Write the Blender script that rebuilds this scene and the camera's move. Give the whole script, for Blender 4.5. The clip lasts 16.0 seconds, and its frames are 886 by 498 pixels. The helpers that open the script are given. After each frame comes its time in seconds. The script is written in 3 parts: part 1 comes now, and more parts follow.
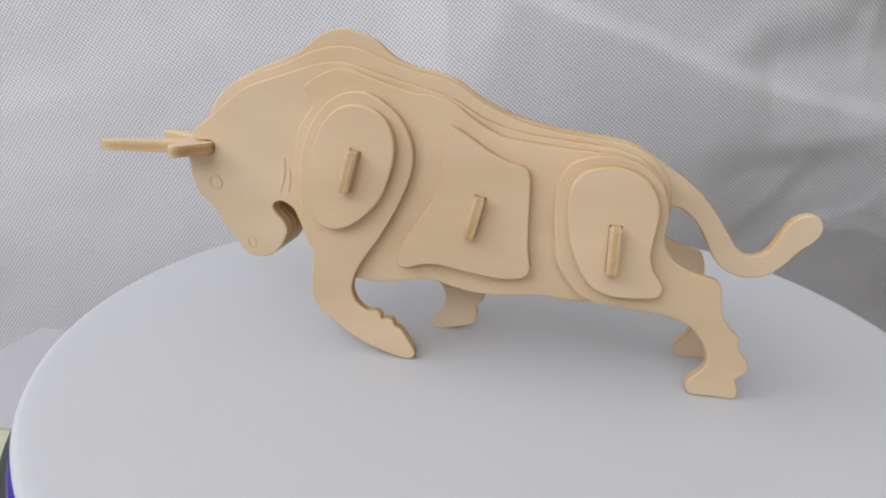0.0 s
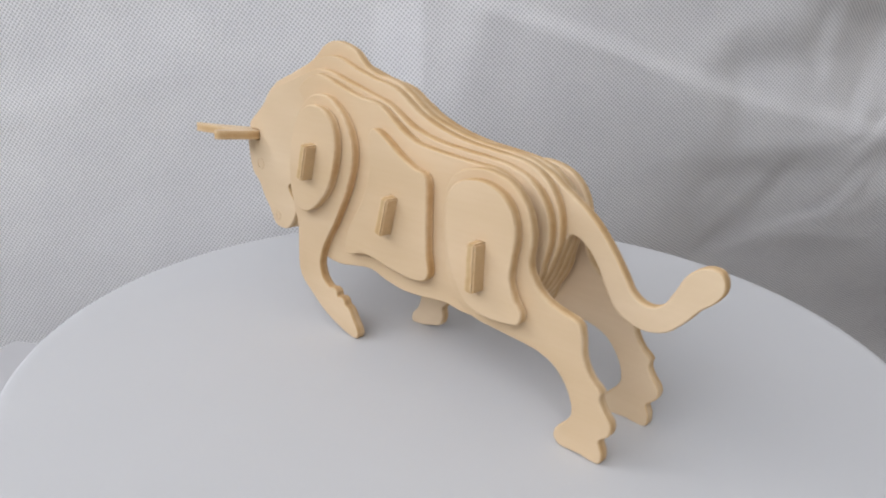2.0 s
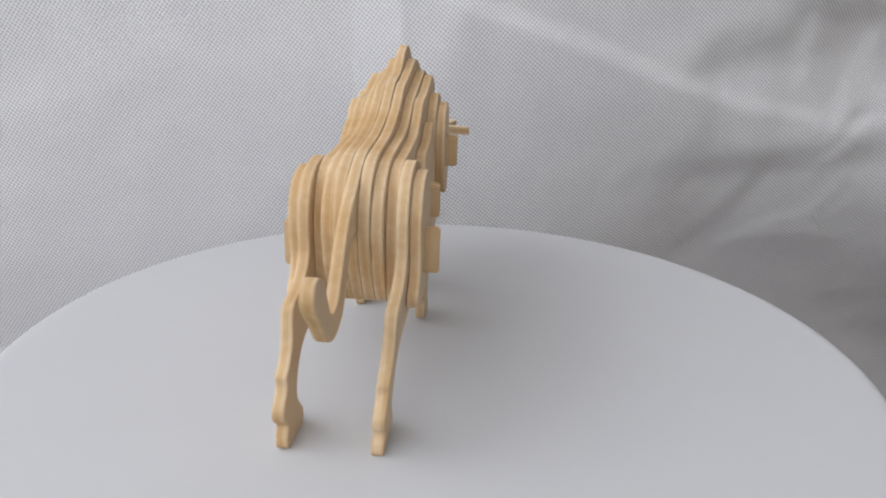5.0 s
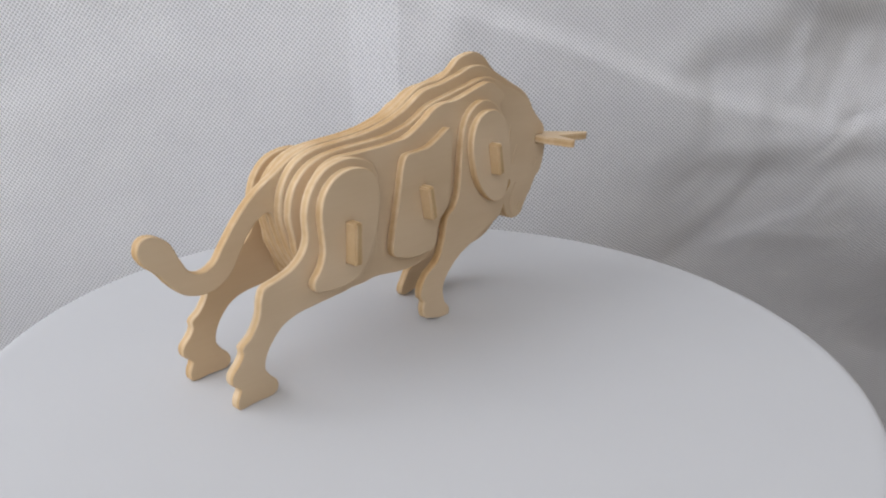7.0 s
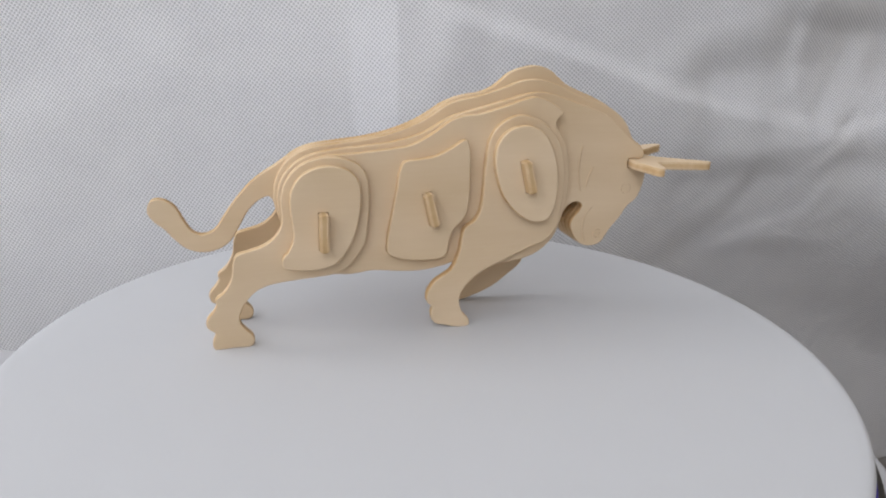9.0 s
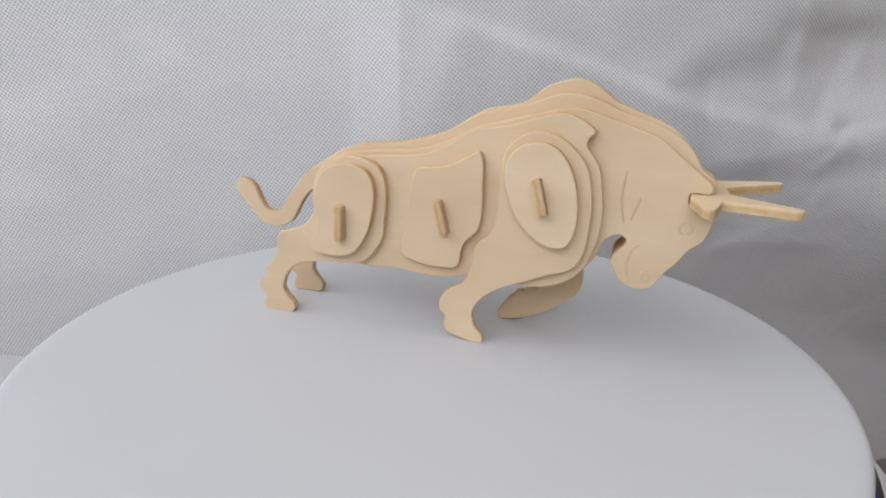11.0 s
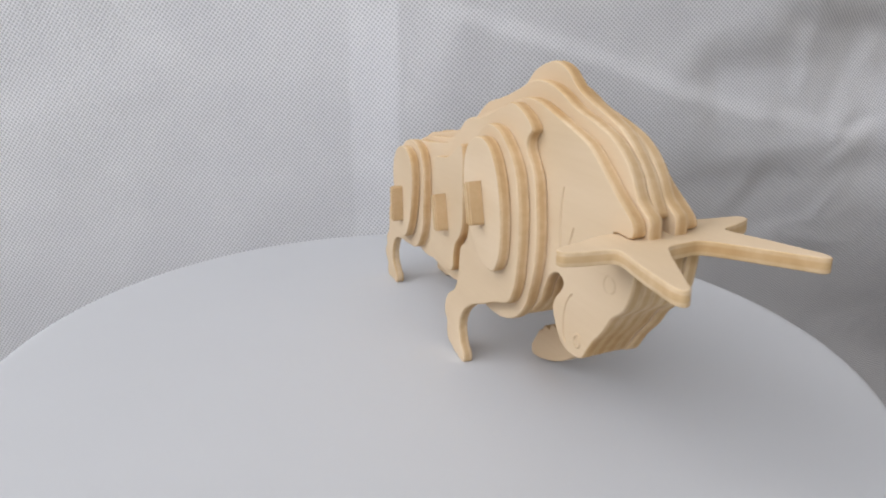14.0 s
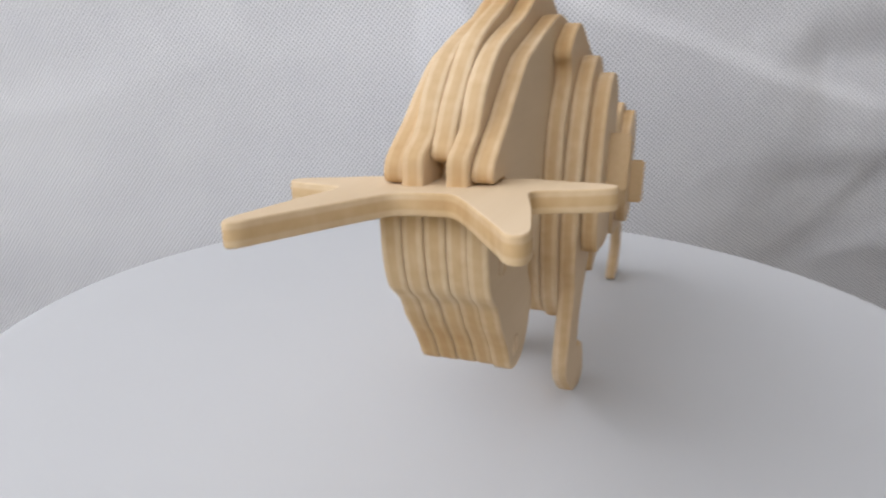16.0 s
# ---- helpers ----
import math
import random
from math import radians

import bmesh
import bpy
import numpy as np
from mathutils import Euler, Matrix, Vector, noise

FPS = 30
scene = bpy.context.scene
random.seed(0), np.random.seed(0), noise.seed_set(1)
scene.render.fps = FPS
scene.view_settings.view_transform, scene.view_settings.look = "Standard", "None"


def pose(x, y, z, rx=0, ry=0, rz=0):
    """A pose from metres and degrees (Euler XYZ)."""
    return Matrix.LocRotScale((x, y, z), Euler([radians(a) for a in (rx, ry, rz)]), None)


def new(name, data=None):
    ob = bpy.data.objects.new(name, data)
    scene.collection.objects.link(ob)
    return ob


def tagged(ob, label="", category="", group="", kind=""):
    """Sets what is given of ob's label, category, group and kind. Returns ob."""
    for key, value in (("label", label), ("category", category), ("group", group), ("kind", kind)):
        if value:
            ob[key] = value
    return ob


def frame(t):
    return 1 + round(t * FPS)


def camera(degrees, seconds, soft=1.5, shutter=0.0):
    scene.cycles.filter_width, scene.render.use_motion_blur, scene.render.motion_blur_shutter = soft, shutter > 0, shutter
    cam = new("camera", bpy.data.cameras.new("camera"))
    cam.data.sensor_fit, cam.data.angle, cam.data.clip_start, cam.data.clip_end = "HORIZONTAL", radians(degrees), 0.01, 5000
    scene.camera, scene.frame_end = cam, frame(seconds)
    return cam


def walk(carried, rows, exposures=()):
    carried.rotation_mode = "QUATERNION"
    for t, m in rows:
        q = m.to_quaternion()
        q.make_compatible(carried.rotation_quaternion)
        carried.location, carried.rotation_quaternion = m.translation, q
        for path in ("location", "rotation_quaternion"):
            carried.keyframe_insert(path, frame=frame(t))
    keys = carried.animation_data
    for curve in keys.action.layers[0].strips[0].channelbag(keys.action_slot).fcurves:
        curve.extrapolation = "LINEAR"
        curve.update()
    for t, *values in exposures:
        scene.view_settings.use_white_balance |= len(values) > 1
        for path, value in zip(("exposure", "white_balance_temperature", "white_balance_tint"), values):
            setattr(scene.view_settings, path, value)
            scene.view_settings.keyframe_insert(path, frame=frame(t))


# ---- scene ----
cam = camera(69.16, 16.0, soft=2.0, shutter=0.5)


def carried(x, y, z, yaw, pitch, roll):
    """A hand-held camera's pose: heading, tilt and lean in degrees."""
    return pose(x, y, z) @ pose(0, 0, 0, 90 + pitch, 0, yaw) @ pose(0, 0, 0, 0, 0, roll)


PATH = [
    (0, -0.0102, -0.1885, 0.0888, 1.66, -18.86, 1.68),
    (0.5, -0.0114, -0.1895, 0.0891, 1.61, -18.32, 1.61),
    (1, -0.0118, -0.1897, 0.0894, 1.35, -18.28, 1.62),
    (1.5, -0.0095, -0.1902, 0.0889, 0.74, -18.35, 1.68),
    (2, -0.0084, -0.1904, 0.0900, -0.19, -18.18, 1.71),
    (2.5, -0.0064, -0.1907, 0.0898, -0.33, -17.94, 1.49),
    (3, -0.0030, -0.1907, 0.0900, -0.64, -18.14, 1.74),
    (3.5, -0.0028, -0.1911, 0.0901, -0.59, -18.08, 1.65),
    (4, -0.0015, -0.1890, 0.0871, -0.80, -17.82, 1.62),
    (4.5, -0.0013, -0.1900, 0.0889, -0.84, -18.01, 1.56),
    (7, 0.0016, -0.1933, 0.0918, -0.89, -17.99, 1.46),
    (7.5, 0.0023, -0.1937, 0.0919, -0.90, -18.06, 1.50),
    (8, 0.0018, -0.1950, 0.0930, -0.97, -18.14, 1.51),
    (8.5, 0.0026, -0.1975, 0.0946, -0.92, -17.95, 1.43),
    (9, 0.0027, -0.1987, 0.0952, -0.77, -17.89, 1.42),
    (11.5, -0.0007, -0.2037, 0.0986, -1.07, -17.28, 1.44),
    (12, -0.0011, -0.2069, 0.1007, -0.78, -16.71, 1.44),
    (12.5, -0.0013, -0.2067, 0.1007, -0.72, -16.66, 1.41),
    (13, -0.0003, -0.2021, 0.0984, -0.73, -16.72, 1.26),
    (13.5, 0.0004, -0.1958, 0.0940, -0.66, -16.92, 1.13),
    (14, 0.0013, -0.1900, 0.0904, -0.68, -17.25, 0.81),
    (14.5, 0.0031, -0.1844, 0.0865, -0.66, -16.86, 0.77),
    (15, 0.0101, -0.1709, 0.0774, 0.41, -17.01, 0.90),
    (15.5, 0.0160, -0.1648, 0.0758, 2.72, -16.24, 0.41),
    (16, 0.0055, -0.1658, 0.0729, 5.77, -16.74, 1.08),
]
EXPOSURES = [(0.0, 0.0), (1.0, 0.02), (3.0, 0.0), (14.5, 0.0), (15.5, 0.03), (16.0, 0.10)]
walk(cam, [(t, carried(*row)) for t, *row in PATH], EXPOSURES)

# turntable: heading of the model at t seconds, and where its axis lies in the model's own plan
TURN_AT, TURN_MID, TURN_RATE = 4.4, 95.372, -17.1742
AXIS_X, AXIS_Y = -0.00523, -0.01759
LEAN = 0.7  # the model stands a little askew on its four feet
DISC_R = 0.1300

# ---- world and light ----
world = bpy.data.worlds.new("sky")
scene.world = world
world.use_nodes = True
wt = world.node_tree
sky = wt.nodes.new("ShaderNodeTexSky")
sky.sky_type, sky.sun_disc = "NISHITA", False
sky.sun_elevation, sky.sun_rotation = radians(35), radians(-70)
wt.links.new(sky.outputs["Color"], wt.nodes["Background"].inputs["Color"])
wt.nodes["Background"].inputs["Strength"].default_value = 0.1

# daylight through two unseen openings; the one behind the camera is added fill
WINDOW_LIGHT, FILL_LIGHT = 29.6, 24.2


def window_light(name, x, y, z, rz, w, h, watts, colour):
    data = bpy.data.lights.new(name, "AREA")
    data.shape, data.size, data.size_y, data.energy, data.color = "RECTANGLE", w, h, watts, colour
    ob = new(name, data)
    ob.matrix_basis = pose(x, y, z, 90, 0, rz)
    return ob


WIN_X, WIN_Y, WIN_Z, WIN_W, WIN_H = -1.6, -0.25, 1.42, 2.3, 1.4
BACK_X, BACK_Y, BACK_Z, BACK_W, BACK_H = -0.60, -1.6, 1.42, 1.8, 1.4
window_light("unseen_window_light", WIN_X + 0.01, WIN_Y, WIN_Z, -90, WIN_W, WIN_H, WINDOW_LIGHT, (0.969, 0.968, 0.998))
window_light("unseen_window_light", BACK_X, BACK_Y + 0.01, BACK_Z, 0, BACK_W, BACK_H, FILL_LIGHT, (0.969, 0.968, 0.998))


# ---- materials ----
def material(name):
    mat = bpy.data.materials.new(name)
    mat.use_nodes = True
    nt = mat.node_tree
    return mat, nt, nt.nodes["Principled BSDF"]


def node(nt, kind, **values):
    n = nt.nodes.new(kind)
    for key, value in values.items():
        n.inputs[key.replace("_", " ")].default_value = value
    return n


def ramp(nt, fac, stops):
    n = nt.nodes.new("ShaderNodeValToRGB")
    while len(n.color_ramp.elements) < len(stops):
        n.color_ramp.elements.new(0.5)
    for e, (pos, col) in zip(n.color_ramp.elements, stops):
        e.position, e.color = pos, (*col, 1)
    nt.links.new(fac, n.inputs["Fac"])
    return n


def mix(nt, fac, a, b, mode="MIX"):
    n = nt.nodes.new("ShaderNodeMix")
    n.data_type, n.blend_type = "RGBA", mode
    for socket, value in ((n.inputs[0], fac), (n.inputs[6], a), (n.inputs[7], b)):
        if isinstance(value, (int, float)):
            socket.default_value = value
        elif isinstance(value, tuple):
            socket.default_value = (*value, 1)
        else:
            nt.links.new(value, socket)
    return n.outputs[2]


def maths(nt, op, a, b=None, c=None):
    n = nt.nodes.new("ShaderNodeMath")
    n.operation = op
    for i, value in enumerate((a, b, c)):
        if value is None:
            continue
        if isinstance(value, (int, float)):
            n.inputs[i].default_value = value
        else:
            nt.links.new(value, n.inputs[i])
    return n.outputs[0]


def coords(nt, scale=(1, 1, 1), turn=(0, 0, 0)):
    tc = nt.nodes.new("ShaderNodeTexCoord")
    mp = nt.nodes.new("ShaderNodeMapping")
    mp.inputs["Scale"].default_value = scale
    mp.inputs["Rotation"].default_value = [radians(a) for a in turn]
    nt.links.new(tc.outputs["Object"], mp.inputs["Vector"])
    return mp.outputs["Vector"]


def noise_tex(nt, vec, scale, detail=3.0, rough=0.5):
    n = node(nt, "ShaderNodeTexNoise", Scale=scale, Detail=detail, Roughness=rough)
    nt.links.new(vec, n.inputs["Vector"])
    return n.outputs["Fac"]


def bump(nt, bsdf, height, strength, distance):
    b = node(nt, "ShaderNodeBump", Strength=strength, Distance=distance)
    nt.links.new(height, b.inputs["Height"])
    nt.links.new(b.outputs["Normal"], bsdf.inputs["Normal"])


def wood_face(name, light, dark, turn):
    mat, nt, bsdf = material(name)
    grain = noise_tex(nt, coords(nt, (60, 900, 900), turn), 1.0, 4.0, 0.6)
    broad = noise_tex(nt, coords(nt, (18, 55, 55), turn), 1.0, 2.0)
    info = nt.nodes.new("ShaderNodeObjectInfo")
    fibre = ramp(nt, grain, [(0.3, dark), (0.7, light)]).outputs["Color"]
    stain = ramp(nt, broad, [(0.3, (0.88, 0.85, 0.79)), (0.7, (1.0, 1.0, 1.0))]).outputs["Color"]
    tint = ramp(nt, info.outputs["Random"], [(0.0, (0.95, 0.94, 0.92)), (1.0, (1.0, 1.0, 1.0))]).outputs["Color"]
    col = mix(nt, 1.0, mix(nt, 1.0, fibre, stain, "MULTIPLY"), tint, "MULTIPLY")
    nt.links.new(col, bsdf.inputs["Base Color"])
    bsdf.inputs["Roughness"].default_value = 0.62
    bsdf.inputs["Specular IOR Level"].default_value = 0.3
    bump(nt, bsdf, grain, 0.07, 0.0002)
    return mat


PLY_FACE = wood_face("basswood_plywood_face", (0.762, 0.607, 0.430), (0.745, 0.588, 0.408), (0, 0, 0))
# same wood, darker and yellower: the left side's dimmer lighting put into colour
PLY_DIM = wood_face("dimmed_plywood_face", (0.722, 0.555, 0.372), (0.706, 0.537, 0.351), (0, 0, 0))
PEG_FACE = wood_face("basswood_bar_side", (0.67, 0.49, 0.295), (0.63, 0.45, 0.26), (0, 90, 0))
PLY_FLAT = wood_face("basswood_plywood_sheet", (0.762, 0.607, 0.430), (0.745, 0.588, 0.408), (0, 0, 90))


def ply_edge(name, axis, core_colour=(0.655, 0.47, 0.275), veneer=(0.735, 0.572, 0.378)):
    """Cut edge of three-ply: a darker core between two light veneers, with saw marks."""
    mat, nt, bsdf = material(name)
    tc = nt.nodes.new("ShaderNodeTexCoord")
    sep = nt.nodes.new("ShaderNodeSeparateXYZ")
    nt.links.new(tc.outputs["Object"], sep.inputs[0])
    # the sheets lie one thickness apart, so the core repeats with the sheet's thickness
    pos = maths(nt, "ABSOLUTE", maths(nt, "SUBTRACT", maths(nt, "FRACT", maths(nt, "MULTIPLY_ADD", sep.outputs[axis], 1 / 0.003, 50.5)), 0.5))
    core = ramp(nt, pos, [(0.0, core_colour), (0.16, core_colour), (0.26, veneer), (0.5, veneer)]).outputs["Color"]
    saw = noise_tex(nt, coords(nt, (500, 500, 500)), 1.0, 3.0)
    scorch = noise_tex(nt, coords(nt, (40, 40, 40)), 1.0, 2.0)
    col = mix(nt, 1.0, core, ramp(nt, saw, [(0.3, (0.9, 0.86, 0.8)), (0.7, (1, 1, 1))]).outputs["Color"], "MULTIPLY")
    col = mix(nt, 1.0, col, ramp(nt, scorch, [(0.34, (0.82, 0.72, 0.57)), (0.58, (1, 1, 1))]).outputs["Color"], "MULTIPLY")
    nt.links.new(col, bsdf.inputs["Base Color"])
    bsdf.inputs["Roughness"].default_value = 0.75
    bsdf.inputs["Specular IOR Level"].default_value = 0.2
    bump(nt, bsdf, saw, 0.4, 0.0003)
    return mat


PLY_EDGE = ply_edge("plywood_cut_edge", 1)
PEG_EDGE = ply_edge("plywood_bar_edge", 0, (0.60, 0.43, 0.24), (0.74, 0.575, 0.375))
HORN_EDGE = ply_edge("plywood_horn_edge", 2)


def plain(name, colour, rough, spec=0.5, speck=0.03, scale=60.0, metal=0.0, relief=0.0):
    mat, nt, bsdf = material(name)
    n = noise_tex(nt, coords(nt), scale, 4.0)
    big = noise_tex(nt, coords(nt), scale / 9, 2.0)
    lo = tuple(c * (1 - 2 * speck) for c in colour)
    col = mix(nt, 0.5, ramp(nt, n, [(0.3, lo), (0.7, colour)]).outputs["Color"], ramp(nt, big, [(0.3, lo), (0.7, colour)]).outputs["Color"])
    nt.links.new(col, bsdf.inputs["Base Color"])
    bsdf.inputs["Roughness"].default_value = rough
    bsdf.inputs["Specular IOR Level"].default_value = spec
    bsdf.inputs["Metallic"].default_value = metal
    if relief:
        bump(nt, bsdf, n, relief, 0.001)
    return mat


ENGRAVED = plain("pressed_line_in_wood", (0.68, 0.52, 0.345), 0.8, 0.2)
DISC_WHITE = plain("white_matt_plastic", (0.565, 0.576, 0.594), 0.65, 0.18, 0.012, 30.0)
RING_BLUE = plain("blue_glossy_plastic", (0.03, 0.02, 0.32), 0.25)
BASE_BLACK = plain("black_satin_plastic", (0.014, 0.015, 0.014), 0.4)
TABLE_TOP = plain("pale_cream_laminate", (0.62, 0.62, 0.47), 0.5, 0.4, 0.05, 40.0)
TABLE_LEG = plain("grey_painted_steel", (0.25, 0.25, 0.26), 0.45)
DIM_BOUNCE = plain("warm_dim_bounce_paint", (0.40, 0.345, 0.275), 0.9, 0.1, 0.05, 12.0, 0, 0.1)
WALL_PAINT = plain("white_wall_paint", (0.80, 0.80, 0.80), 0.9, 0.1, 0.02, 12.0, 0, 0.1)
FLOOR_WOOD = plain("grey_vinyl_floor", (0.30, 0.28, 0.26), 0.5, 0.4, 0.1, 8.0)
FRAME_WHITE = plain("white_window_frame", (0.8, 0.8, 0.8), 0.4)
PAPER = plain("smooth_white_paper", (0.53, 0.53, 0.545), 0.8, 0.2, 0.02, 50.0)


def fabric_material():
    """Spun-bonded white fabric: a close diagonal grid of pressed dots, thicker and thinner patches."""
    mat, nt, bsdf = material("white_nonwoven_fabric")
    uv = nt.nodes.new("ShaderNodeUVMap")
    sep = nt.nodes.new("ShaderNodeSeparateXYZ")
    nt.links.new(uv.outputs["UV"], sep.inputs[0])
    k = math.pi / FABRIC_DOT
    a = maths(nt, "SINE", maths(nt, "MULTIPLY", sep.outputs[0], k))
    b = maths(nt, "SINE", maths(nt, "MULTIPLY", sep.outputs[1], k))
    dots = maths(nt, "MULTIPLY_ADD", maths(nt, "MULTIPLY", a, b), 0.5, 0.5)
    fibre = noise_tex(nt, coords(nt), 900.0, 3.0, 0.7)
    cloud = noise_tex(nt, coords(nt), 30.0, 4.0, 0.6)
    wide = noise_tex(nt, coords(nt), 7.0, 3.0, 0.5)
    col = ramp(nt, dots, [(0.18, (0.55, 0.55, 0.562)), (0.56, (0.92, 0.92, 0.925))]).outputs["Color"]
    col = mix(nt, 1.0, col, ramp(nt, fibre, [(0.25, (0.87, 0.87, 0.88)), (0.7, (1, 1, 1))]).outputs["Color"], "MULTIPLY")
    col = mix(nt, 1.0, col, ramp(nt, cloud, [(0.3, (0.94, 0.94, 0.95)), (0.7, (1, 1, 1))]).outputs["Color"], "MULTIPLY")
    col = mix(nt, 1.0, col, ramp(nt, wide, [(0.3, (0.93, 0.93, 0.94)), (0.7, (1, 1, 1))]).outputs["Color"], "MULTIPLY")
    nt.links.new(col, bsdf.inputs["Base Color"])
    bsdf.inputs["Roughness"].default_value = 0.85
    bsdf.inputs["Specular IOR Level"].default_value = 0.25
    bump(nt, bsdf, maths(nt, "ADD", dots, maths(nt, "MULTIPLY", fibre, 0.4)), 0.5, 0.0007)
    return mat


FABRIC_DOT = 0.0015
FABRIC = fabric_material()


# ---- building helpers ----
def mesh_ob(name, bm, mats, parent=None, smooth=False):
    bmesh.ops.recalc_face_normals(bm, faces=bm.faces)
    me = bpy.data.meshes.new(name)
    bm.to_mesh(me)
    bm.free()
    for m in mats if isinstance(mats, (list, tuple)) else [mats]:
        me.materials.append(m)
    if smooth:
        for poly in me.polygons:
            poly.use_smooth = True
    ob = new(name, me)
    ob.parent = parent
    return ob


def part(name, bm, mats, parent, label="", smooth=False):
    ob = mesh_ob(name, bm, mats, parent, smooth)
    return tagged(ob, label) if label else ob


def add_box(bm, x0, x1, y0, y1, z0, z1, bevel=0.0):
    made = bmesh.ops.create_cube(bm, size=1.0)["verts"]
    for v in made:
        v.co = Vector(((x0 + x1) / 2 + v.co.x * (x1 - x0), (y0 + y1) / 2 + v.co.y * (y1 - y0), (z0 + z1) / 2 + v.co.z * (z1 - z0)))
    if bevel:
        edges = {e for v in made for e in v.link_edges}
        bmesh.ops.bevel(bm, geom=list(edges), offset=bevel, segments=2, affect="EDGES", clamp_overlap=True)
    return bm


def lathe(bm, profile, steps=160):
    """A solid of revolution about z from (radius, height) pairs, closed at both ends when the radius is 0."""
    rings = []
    for r, z in profile:
        if r == 0:
            rings.append([bm.verts.new((0, 0, z))])
        else:
            rings.append([bm.verts.new((r * math.cos(2 * math.pi * i / steps), r * math.sin(2 * math.pi * i / steps), z)) for i in range(steps)])
    for a, b in zip(rings, rings[1:]):
        for i in range(steps):
            j = (i + 1) % steps
            quad = [a[i % len(a)], a[j % len(a)], b[j % len(b)], b[i % len(b)]]
            bm.faces.new(list(dict.fromkeys(quad)))
    return bm


def spline(points, per=5):
    """A closed smooth outline through the points."""
    n, out = len(points), []
    for i in range(n):
        p0, p1, p2, p3 = (Vector(points[(i + k) % n]) for k in (-1, 0, 1, 2))
        # centripetal spacing keeps tight corners from looping
        t1 = max((p1 - p0).length, 1e-6) ** 0.5
        t2 = t1 + max((p2 - p1).length, 1e-6) ** 0.5
        t3 = t2 + max((p3 - p2).length, 1e-6) ** 0.5
        for k in range(per):
            t = t1 + (t2 - t1) * k / per
            a1, a2, a3 = p0.lerp(p1, t / t1), p1.lerp(p2, (t - t1) / (t2 - t1)), p2.lerp(p3, (t - t2) / (t3 - t2))
            out.append(a1.lerp(a2, t / t2).lerp(a2.lerp(a3, (t - t1) / (t3 - t1)), (t - t1) / (t2 - t1)))
    return out


MM = 0.001
SHEET = 3.0  # sheet thickness, mm


def outline(text):
    """Outline points in mm, written as x,z pairs."""
    return [tuple(float(v) for v in pair.split(",")) for pair in text.split()]


def even_ring(ring, step=0.8):
    """The closed outline again, with its points spread evenly."""
    n = len(ring)
    lengths = [(ring[(i + 1) % n] - ring[i]).length for i in range(n)]
    total = sum(lengths)
    count = max(24, round(total / step))
    out, i, done = [], 0, 0.0
    for k in range(count):
        at = total * k / count
        while done + lengths[i] < at and i < n - 1:
            done += lengths[i]
            i += 1
        out.append(ring[i].lerp(ring[(i + 1) % n], (at - done) / max(lengths[i], 1e-6)))
    return out


def plate_mesh(points, place, thick=SHEET - 0.02, round_edge=0.42, slot=None):
    """A sawn and sanded plywood sheet with rounded edges. place turns (u, v, depth) in mm into a vector."""
    bm = bmesh.new()
    ring = even_ring(spline(points))
    n = len(ring)
    area = sum(ring[i].x * ring[(i + 1) % n].y - ring[(i + 1) % n].x * ring[i].y for i in range(n))
    turn = 1 if area > 0 else -1
    inner = []
    for i in range(n):
        along = ring[(i + 1) % n] - ring[i - 1]
        along.normalize()
        inner.append(Vector((-along.y, along.x)) * turn)
    arc_steps = [math.pi / 2 * k / 3 for k in range(4)]
    levels = [(thick / 2 - round_edge * (1 - math.cos(a)), round_edge * (1 - math.sin(a))) for a in arc_steps]
    levels = levels + [(-d, inset) for d, inset in reversed(levels)]
    loops = []
    for d, inset in levels:
        loops.append([bm.verts.new(place(p.x + q.x * inset, p.y + q.y * inset, d)) for p, q in zip(ring, inner)])
    if slot:
        # a sawn slot through the sheet, a little wider than the bar that it takes
        rims = [[bm.verts.new(place(u, v, d)) for u, v in slot] for d in (levels[0][0], levels[-1][0])]
        for loop, rim in ((loops[0], rims[0]), (loops[-1], rims[1])):
            edges = [bm.edges.new((ring_of[i - 1], ring_of[i])) for ring_of in (loop, rim) for i in range(len(ring_of))]
            bmesh.ops.triangle_fill(bm, edges=edges, use_beauty=True)
        for i in range(len(slot)):
            f = bm.faces.new((rims[0][i - 1], rims[0][i], rims[1][i], rims[1][i - 1]))
            f.material_index = 1
    else:
        bm.faces.new(loops[0])
        bm.faces.new(list(reversed(loops[-1])))
    for k, (a, b) in enumerate(zip(loops, loops[1:])):
        for i in range(n):
            j = (i + 1) % n
            f = bm.faces.new((a[i], b[i], b[j], a[j]))
            f.smooth = True
            f.material_index = 0 if k in (0, len(loops) - 2) else 1
    return bm


def upright_plate(name, text, layer, parent, label="", lean=0.0, slot=None):
    """lean: by how many mm the foot of a leg plate springs inwards."""
    y, inward = layer * SHEET, -lean if layer > 0 else lean
    bm = plate_mesh(outline(text), lambda u, v, d: Vector((u * MM, (y + d + inward * max(0.0, 1 - v / 38) ** 1.4) * MM, v * MM)), slot=slot)
    # outer left plates take the copy with shade in its colour
    return part(name, bm, [PLY_DIM if layer > 2 else PLY_FACE, PLY_EDGE], parent, label)


# ---- room and table ----
TABLE_Z = -0.100
FLOOR_Z = TABLE_Z - 0.75


